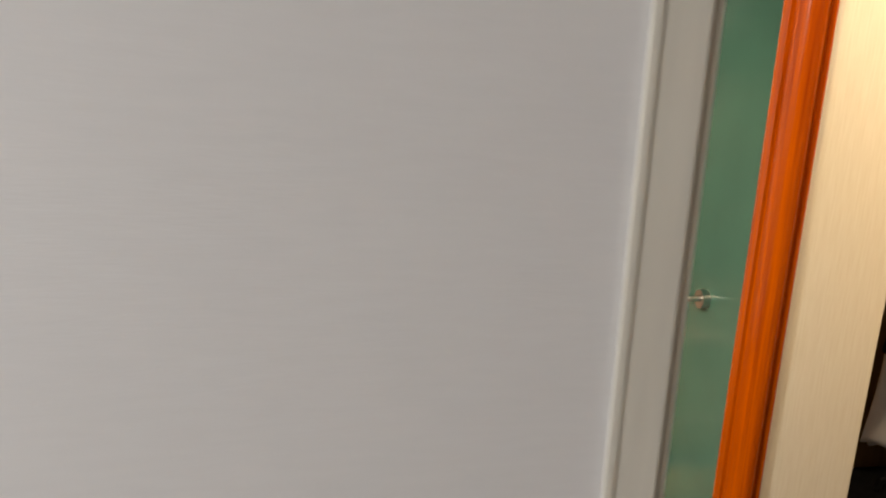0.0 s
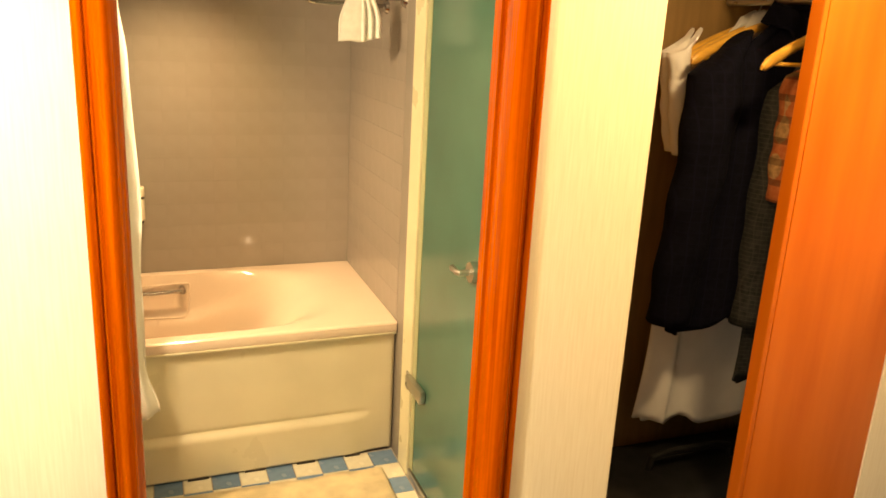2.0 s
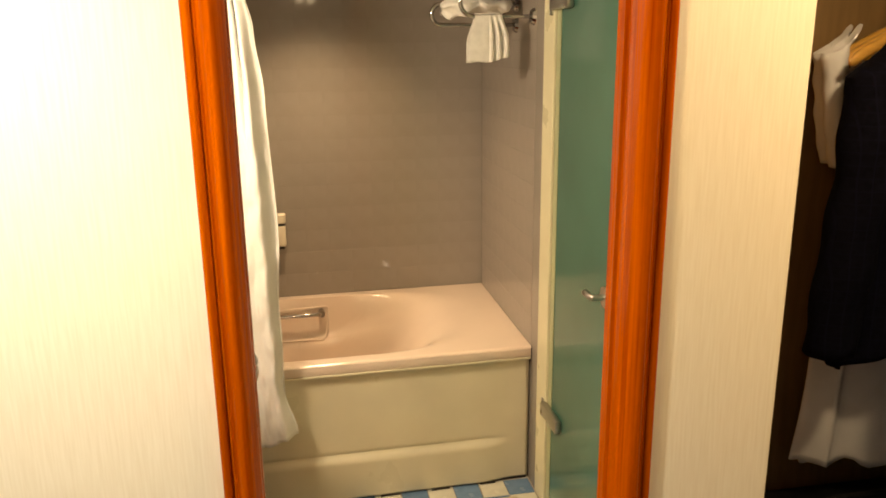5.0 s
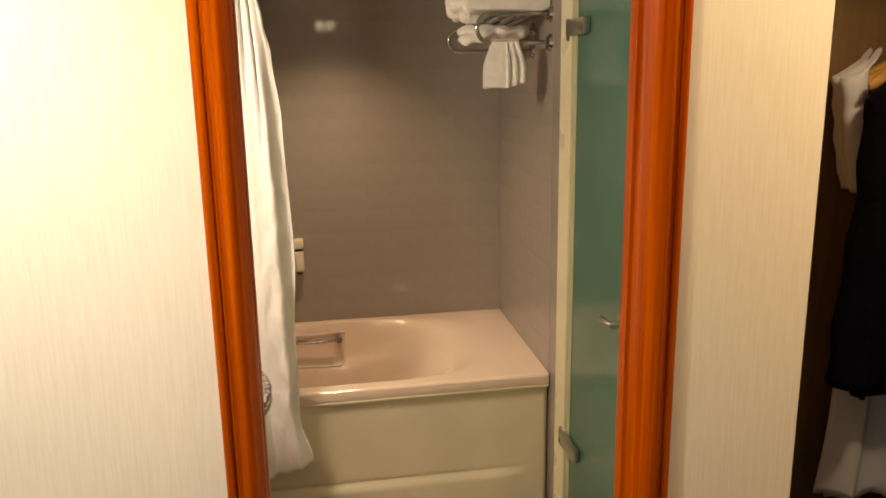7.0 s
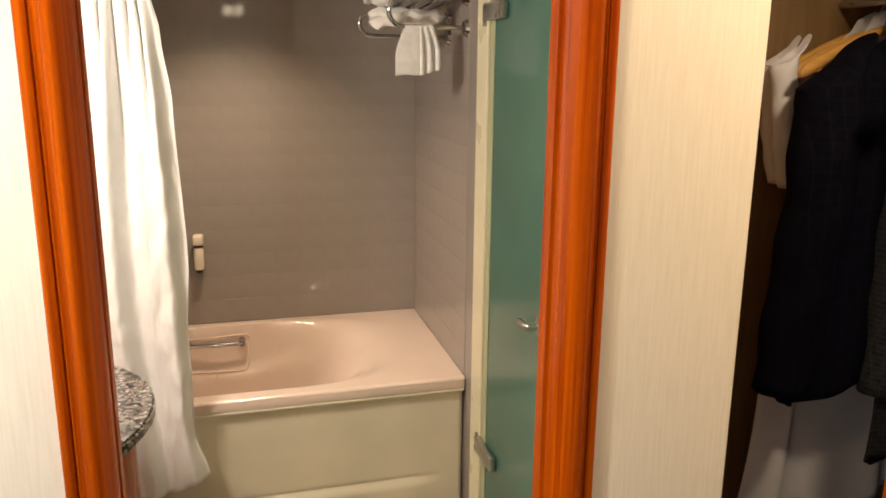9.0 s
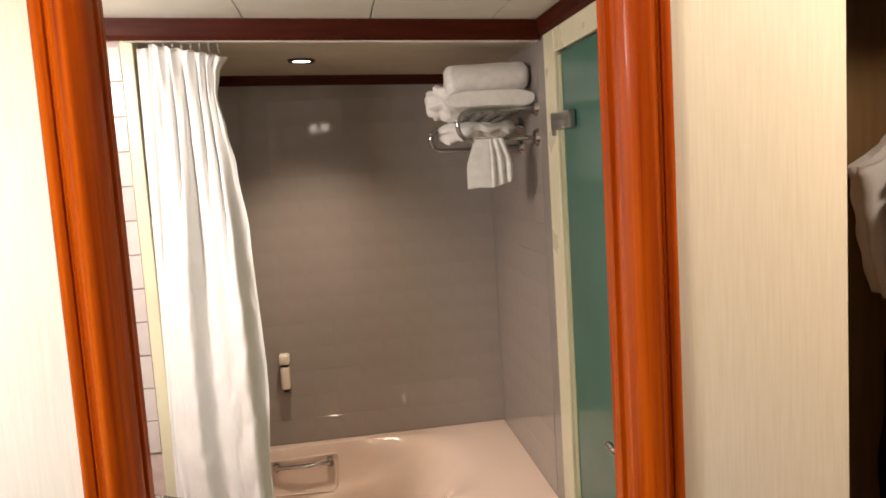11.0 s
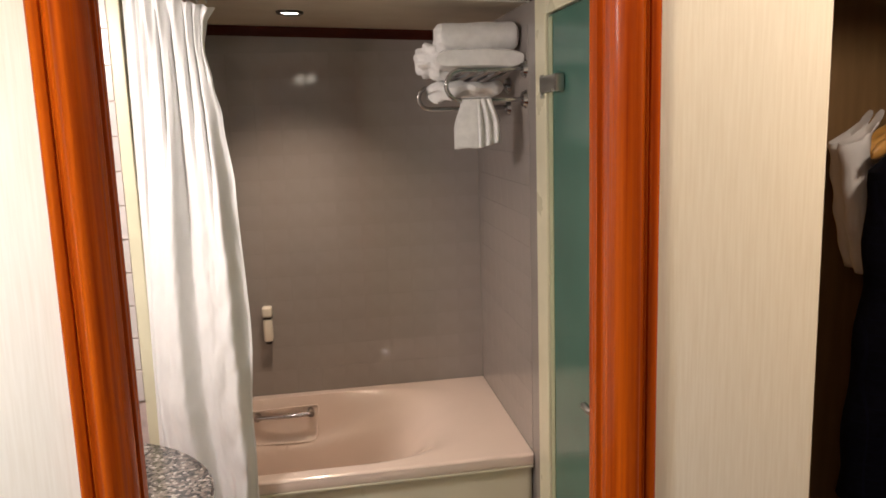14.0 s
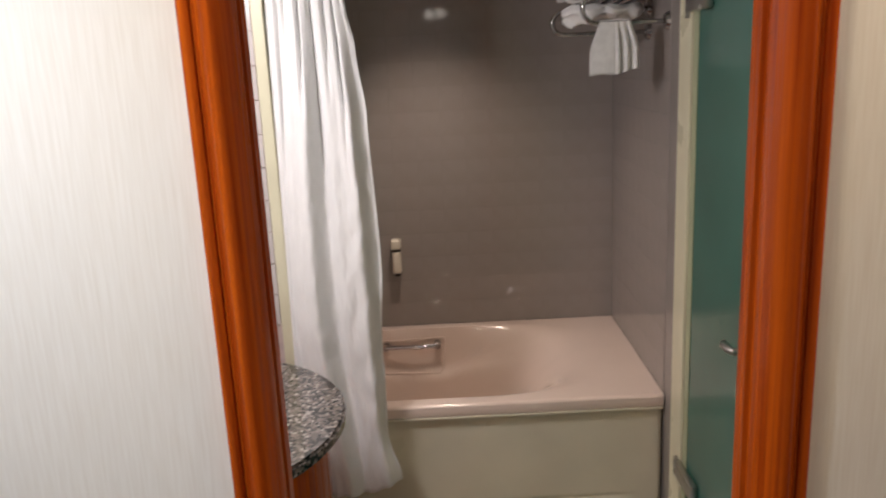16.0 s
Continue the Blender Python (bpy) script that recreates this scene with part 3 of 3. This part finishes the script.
stack = folded("folded_towel", (0.795, 1.665, ZU + 0.007), (0.28, 0.24, 0.060), 1, "white terry towel folded on the chrome rack")


def lump(u, v):
    a, b = 2 * math.pi * u, math.pi * (v * 0.98 + 0.01)
    d = Vector((math.sin(b) * math.cos(a), math.sin(b) * math.sin(a), math.cos(b)))
    k = 1 + 0.34 * noise.noise(d * 2.6 + Vector((3, 1, 2))) + 0.10 * noise.noise(d * 6)
    return (0.688 + 0.082 * k * d.x, 1.70 + 0.082 * k * d.y, ZU + 0.038 + 0.062 * k * d.z)


part("tail", sheet(B(), 40, 28, lump, closed=True), TOWEL, stack, "rumpled towel end", smooth=True)
bm = B()


def rolled(u, v):
    a = 2 * math.pi * u
    r = 0.044 * (1 + 0.06 * noise.noise(Vector((math.cos(a), math.sin(a), v * 4)))) * (1 - 0.28 * abs(2 * v - 1) ** 24) * (1 + 0.05 * math.exp(-((a - 3.6 - 0.5 * v) / 0.12) ** 2))
    return (0.668 + v * 0.265 + 0.012 * noise.noise(Vector((math.cos(a) * 2, math.sin(a) * 2, 5.1))) * (1 - v), 1.64 + 1.4 * r * math.cos(a), ZU + 0.103 + 1.08 * r * math.sin(a) + 0.006 * v)


sheet(bm, 32, 24, rolled, closed=True)
vs = list(bm.verts)
bm.faces.new(vs[:32][::-1])
bm.faces.new(vs[-32:])
roll = thing("rolled_towel", (0.79, 1.64, ZU + 0.055), "white terry towel rolled on top of the folded ones", "towel")
part("roll", bm, TOWEL, roll, smooth=True)
# slack towel lying inside the loops
slack = thing("slack_towel", (0.78, 1.64, ZL + 0.01), "white towel pushed loosely between the rack bars", "towel")


def slack_f(u, v):
    a = 2 * math.pi * u
    q = 0.020 * noise.noise(Vector((math.cos(a) * 1.5, math.sin(a) * 1.5, v * 5)))
    tip = 1 - 0.75 * abs(2 * v - 1) ** 6
    return (0.645 + 0.255 * v, 1.70 + 0.06 * tip * math.cos(a) + q, ZL + 0.030 + 0.1 * (0.06 * -math.cos(a)) + (0.031 - 0.010 * v) * tip * math.sin(a) + q + 0.014 * v)


bm = sheet(B(), 32, 24, slack_f, closed=True)
vs = list(bm.verts)
bm.faces.new(vs[:32][::-1])
bm.faces.new(vs[-32:])
part("cloth", bm, TOWEL, slack, smooth=True)
# face cloth hanging on the front bar
cloth = thing("hanging_cloth", (0.78, 1.555, 1.62), "white pleated face cloth hanging from the rack bar", "towel")


def cloth_f(u, v):
    side = 1 if v < 0.5 else -1
    k = abs(2 * v - 1)
    z = ZL + 0.009 - 0.160 * k * (1 - 0.10 * smooth01((u - 0.35) / 0.5))
    w = 0.046 + 0.024 * smooth01(k * 1.6)
    x = 0.780 + (u - 0.5) * 2 * w
    # flat on one half, tight pleats on the other
    fold = 0.25 * math.sin(5 * u) if u < 0.5 else math.sin(2 * math.pi * 2.6 * (u - 0.5) / 0.5)
    y = 1.555 - side * (0.010 + 0.004 * k) - side * 0.013 * smooth01(k * 3) * (0.5 + 0.6 * fold)
    return (x, y, z + 0.004 * math.sin(u * 7) * k)


part("fabric", sheet(B(), 90, 40, cloth_f), TOWEL, cloth, smooth=True, thick=0.004)

# ---- soap dispenser ----
soap = thing("soap_dispenser", (0.033, YB, 0.79), "ivory plastic soap dispenser on the wet wall", "dispenser")
bm = box(B(), 0.015, 0.052, YB - 0.05, YB - 0.001, 0.80, 0.895, 0.01, 3)
part("body", bm, PLASTIC, soap, smooth=True)
part("cap", box(B(), 0.013, 0.054, YB - 0.052, YB - 0.001, 0.903, 0.944, 0.008, 3), PLASTIC, soap, smooth=True)
part("band", box(B(), 0.017, 0.050, YB - 0.047, YB - 0.001, 0.8945, 0.9035), DARK, soap, "dark band")
part("nozzle", disc(B(), (0.033, YB - 0.028, 0.795), (0, 0, 1), 0.012, 0.014, 14), DARK, soap, "dark nozzle")

# ---- vanity ----
vanity = thing("vanity_unit", (-0.45, 0.83, 0), "cherry wood vanity with a rounded speckled granite top", "vanity")
CX, CY, CR = -0.405, 0.83, 0.405


def dee(r, back=XL + 0.005):
    pts = [(back, CY - r), (CX, CY - r)]
    pts += [(CX + r * math.sin(a), CY - r * math.cos(a)) for a in (math.pi * k / 24 for k in range(1, 24))]
    return pts + [(CX, CY + r), (back, CY + r)]


bm = prism(B(), dee(CR), 2, 0.82, 0.85)
bmesh.ops.bevel(bm, geom=[e for e in bm.edges if abs(e.verts[0].co.z - e.verts[1].co.z) < 1e-6], offset=0.006, segments=3, affect="EDGES")
part("countertop", bm, GRANITE, vanity, "speckled grey granite countertop", smooth=True)
part("cabinet", prism(B(), dee(CR - 0.05), 2, 0.02, 0.82), CHERRY, vanity, "cherry wood curved cabinet", smooth=True)
basin = thing("wash_basin", (-0.42, 0.83, 0.85), "white porcelain basin set on the granite top", "basin")


def bowl(u, v):
    a = 2 * math.pi * u
    prof = [(0.25, 0.0), (0.255, 0.010), (0.245, 0.016), (0.228, 0.012), (0.2, -0.012), (0.1, -0.028), (0.0, -0.029)]
    s = v * (len(prof) - 1)
    i = min(int(s), len(prof) - 2)
    r = prof[i][0] + (prof[i + 1][0] - prof[i][0]) * (s - i)
    z = prof[i][1] + (prof[i + 1][1] - prof[i][1]) * (s - i)
    return (-0.44 + r * math.cos(a), 0.83 + r * 0.95 * math.sin(a), 0.851 + max(z, 0.001))


part("bowl", sheet(B(), 48, 12, bowl, closed=True), PORCELAIN, basin, smooth=True)

# ---- bath mat ----
mat = thing("bath_mat", (0.45, 1.08, 0.005), "beige terry bath mat lying on the checkered tiles", "bath mat")


def mat_f(u, v):
    q = 0.004 * noise.noise(Vector((u * 7, v * 6, 0.2)))
    e = min(u, 1 - u, v, 1 - v)
    return (0.05 + 0.81 * u + q, 0.72 + 0.67 * v + q, 0.006 + 0.012 * smooth01(e / 0.02) + q * 0.8)


part("terry", sheet(B(), 70, 60, mat_f), MAT, mat, smooth=True, thick=0.004)

# ---- wardrobe ----
structure("wall_wardrobe_side", box(B(), XC - 0.02, XC + 0.0, 0.071, 0.434, 0, 2.1), CLOSET, "dim brown lined side of the wardrobe")
structure("wall_wardrobe_back", box(B(), XC, 1.86, 0.42, 0.434, 0, 2.1), CLOSET, "dim brown lined back of the wardrobe")
structure("wall_wardrobe_far", box(B(), 1.86, 1.88, 0.071, 0.434, 0, 2.1), CLOSET, "dim brown lined side of the wardrobe")
structure("ceiling_wardrobe", box(B(), XC, 1.86, 0.071, 0.42, 2.0, 2.02), CLOSET, "brown top of the wardrobe", "ceiling")
structure("floor_wardrobe", box(B(), XC, 1.86, 0.0, 0.42, 0.0, 0.05), CLOSET, "brown wardrobe floor", "floor")
wd = thing("wardrobe_door", (XD, 0, 0.02), "orange cherry wood sliding wardrobe door pushed open", "wardrobe door")
leaf = part("leaf", box(B(), XD + 0.0145, 1.594, 0.003, 0.034, 0.05, 1.978, 0.002), CHERRY_PANEL, wd)
part("edge_strip", box(B(), XD, XD + 0.012, 0.002, 0.034, 0.05, 1.978, 0.002), CHERRY_PANEL, wd, "solid cherry edge strip")
part("joint", box(B(), XD + 0.0118, XD + 0.0148, 0.006, 0.03, 0.05, 1.976), DARK, wd, "dark joint")
rod = thing("hanging_rod", (1.375, 0.25, 1.735), "metal hanging rod in the wardrobe", "rod")
part("bar", tube(B(), [(1.375, 0.071, 1.735), (1.375, 0.419, 1.735)], 0.009, 12), STEEL, rod, smooth=True)


def hanger(y, hx, label):
    t = thing("clothes_hanger", (hx, y, 1.66), label, "hanger", "hangers on the rod")
    bmh = B()

    def arm(u, v):
        a = 2 * math.pi * u
        q = -1 + 2 * v
        half = 0.009 + 0.005 * abs(q)
        tip = 1 - 0.6 * smooth01((abs(q) - 0.93) / 0.07)
        return (hx + 0.215 * q - 0.0, y - 0.025 * q * q + 0.008 * tip * math.cos(a), 1.685 - 0.085 * abs(q) ** 1.25 + half * tip * math.sin(a))
    sheet(bmh, 14, 36, arm, closed=True)
    vv = list(bmh.verts)
    bmh.faces.new(vv[:14][::-1])
    bmh.faces.new(vv[-14:])
    part("arm", bmh, HANGER, t, "varnished wooden arm", smooth=True)
    part("trouser_bar", tube(B(), [(hx - 0.18, y - 0.015, 1.607), (hx + 0.18, y - 0.015, 1.607)], 0.004, 8), HANGER, t, smooth=True)
    hk = [(hx, y, 1.69), (hx, y, 1.712)]
    hk += [(hx + 0.018 * math.cos(a), y, 1.733 + 0.018 * math.sin(a)) for a in (math.radians(q) for q in range(-60, 200, 20))]
    part("hook", tube(B(), hk, 0.002, 6), STEEL, t, smooth=True)
    return t


def garment(name, y, hx, mat_, label, category, length, flare, sleeve, depth=0.06, seed=0, width=1.0, slack=0.05, sleeve_r=1.0, lift=0.0, collared=True, swing=0.0):
    """A garment on a hanger: a body hung from sloping shoulders, two sleeves and a collar."""
    t = thing(name, (hx, y, 1.66 - length), label, category, "clothes in the wardrobe")

    def fb(u, v):
        a = 2 * math.pi * u
        ca, sa = math.cos(a), math.sin(a)
        wide = (0.055 + 0.165 * smooth01(v / 0.09) - 0.02 * smooth01(v / 0.4)) * width + flare * v
        px = math.copysign(abs(ca) ** 0.75, ca)
        drop = 0.10 * min(1, abs(px) * wide / 0.225) * (1 - smooth01(v / 0.35))
        d = depth * (0.35 + 0.65 * smooth01(v / 0.15))
        fold = math.sin(a * 6 + seed) * 0.55 + math.sin(a * 11 + seed * 2.3) * 0.25
        wob = 0.020 * v * fold + 0.014 * noise.noise(Vector((ca * 2 + seed, sa * 2, v * 3)))
        cut = 0.03 * v ** 4 * math.exp(-((px + 0.45) / 0.12) ** 2) * (sa < 0)
        return (hx + px * wide + wob, y + sa * (d + wob), 1.690 + lift - v * length - drop + 0.014 * v * math.sin(a * 3 + seed) + cut)
    part("body", sheet(B(), 84, 56, fb, closed=True), mat_, t, smooth=True, thick=0.003)
    for sx in (-1, 1):
        n = 26

        def fs(u, v, sx=sx):
            a = 2 * math.pi * u
            r = (0.028 + 0.030 * smooth01(v / 0.14) - 0.012 * v) * sleeve_r * (1 + 0.10 * noise.noise(Vector((math.cos(a) * 1.5 + seed, math.sin(a) * 1.5 + sx, v * 7))))
            r *= 1 + 0.06 * math.sin(v * 26 + seed + 1.5 * math.cos(a))
            cx = hx + sx * (0.165 - 0.6 * swing + 1.6 * swing * v + 0.045 * smooth01(v / 0.13) + 0.022 * v * math.sin(v * 2.0 + 0.6))
            cz = 1.622 + lift - v * sleeve - 0.02 * math.cos(a) * sx * (1 - smooth01(v / 0.2))
            return (cx + r * math.cos(a), y - slack * smooth01(v / 0.4) + r * 0.85 * math.sin(a), cz)
        bms = sheet(B(), 20, n, fs, closed=True)
        vv = list(bms.verts)
        bms.faces.new(vv[:20])
        part("sleeve", bms, mat_, t, smooth=True, thick=0.003)

    def fc(u, v):
        a = 2 * math.pi * u
        r = 0.058 + 0.026 * v
        gap = math.exp(-((a - 1.5 * math.pi) / 0.35) ** 2)
        return (hx + r * math.cos(a) * (1 + 0.1 * gap), y + r * 0.55 * math.sin(a) * (1 - 0.2 * gap), 1.700 + lift - 0.045 * v - 0.05 * gap * (0.4 + v) + 0.01 * math.sin(a))
    if collared:
        part("collar", sheet(B(), 40, 8, fc, closed=True), mat_, t, smooth=True, thick=0.004)
    return t


hanger(0.106, 1.405, "varnished wooden clothes hanger, empty, on the rod")
for y, hx in ((0.285, 1.38), (0.335, 1.405), (0.388, 1.425)):
    hanger(y, hx, "varnished wooden hanger carrying a garment")
garment("checked_shirt", 0.140, 1.585, TARTAN, "red and cream checked shirt hanging in the wardrobe", "shirt", 0.37, 0.02, 0.30, 0.025, 2, 0.95, 0.01)
garment("grey_coat", 0.195, 1.588, TWEED, "grey tweed coat hanging behind the checked shirt", "coat", 0.82, 0.03, 0.60, 0.025, 3, 0.98, 0.01)
garment("dark_jacket", 0.245, 1.413, JACKET, "dark navy checked wool jacket on a wooden hanger", "jacket", 0.72, 0.025, 0.62, 0.042, 1, 1.0, 0.03, 1.05, lift=0.03, swing=0.03)
garment("white_blouse", 0.325, 1.405, WHITE_CLOTH, "white cotton shirt with long tails on a hanger", "shirt", 1.0, 0.07, 0.26, 0.032, 4, 0.72, 0.005, 0.45, 0.03, False, -0.035)
garment("white_shirt", 0.378, 1.425, WHITE_CLOTH, "white cotton shirt hanging behind the others", "shirt", 0.88, 0.02, 0.26, 0.025, 6, 0.72, 0.0, 0.42, 0.03, False, -0.035)

case = thing("black_suitcase", (1.36, 0.33, 0.05), "black nylon suitcase standing in the wardrobe", "suitcase")
part("shell", box(B(), 0.96, 1.74, 0.10, 0.41, 0.05, 0.62, 0.05, 4), BLACK_SOFT, case, smooth=True)
part("handle", tube(B(), [(1.2, 0.26, 0.615), (1.21, 0.26, 0.65), (1.25, 0.26, 0.66), (1.4, 0.26, 0.66), (1.44, 0.26, 0.65), (1.45, 0.26, 0.615)], 0.010, 8), BLACK_SOFT, case, "black carry handle", smooth=True)
part("zip_pull", box(B(), 1.15, 1.175, 0.088, 0.099, 0.585, 0.60, 0.002), CHROME, case, "shiny zip pull")

# ---- tiles ----
floor = structure("floor_bathroom", box(B(), XL, XR, 0.086, YB, -0.06, 0.0), GROUT, "blue and cream checkered tile floor", "floor")


def tile_mesh(name, mat_, sx, sy, sz, edge=0.0015):
    bmt = box(B(), -sx / 2, sx / 2, -sy / 2, sy / 2, 0, sz)
    top = [e for e in bmt.edges if all(v.co.z > sz / 2 for v in e.verts)]
    bmesh.ops.bevel(bmt, geom=top, offset=edge, segments=1, affect="EDGES")
    me = bpy.data.meshes.new(name)
    bmt.to_mesh(me)
    bmt.free()
    me.materials.append(mat_)
    return me


blue_me = tile_mesh("tile", TILE_BLUE, 0.0965, 0.0965, 0.004)
cream_me = tile_mesh("tile", TILE_CREAM, 0.0965, 0.0965, 0.004)
for i in range(19):
    for j in range(15):
        x, y = XR - 0.055 - 0.1 * i, YT - 0.05 - 0.1 * j
        if x < XL + 0.05 or y < 0.13:
            continue
        o = new("tile", blue_me if (i + j) % 2 == 0 else cream_me)
        o.parent = floor
        o.location = (x, y, 0.0)
wall_me = tile_mesh("tile", TILE_WHITE, 0.0965, 0.0965, 0.006)
for i in range(5):
    for j in range(12):
        o = new("tile", wall_me)
        o.parent = tiled
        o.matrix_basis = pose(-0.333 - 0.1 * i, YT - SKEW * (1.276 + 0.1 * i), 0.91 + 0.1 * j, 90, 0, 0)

wet_me = tile_mesh("tile", GREY_PANEL, 0.0997, 0.0997, 0.0014, 0.0004)
for i in range(12):
    for j in range(14):
        o = new("tile", wet_me)
        o.parent = back_wall
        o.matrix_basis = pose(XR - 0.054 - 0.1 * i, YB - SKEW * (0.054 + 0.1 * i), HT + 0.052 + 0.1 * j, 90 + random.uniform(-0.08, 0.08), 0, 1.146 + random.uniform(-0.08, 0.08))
for i in range(8):
    for j in range(14):
        o = new("tile", wet_me)
        o.parent = side_wall
        o.matrix_basis = pose(XR, YB - 0.054 - 0.1 * i, HT + 0.052 + 0.1 * j, 90 + random.uniform(-0.08, 0.08), 0, -90 + random.uniform(-0.08, 0.08))
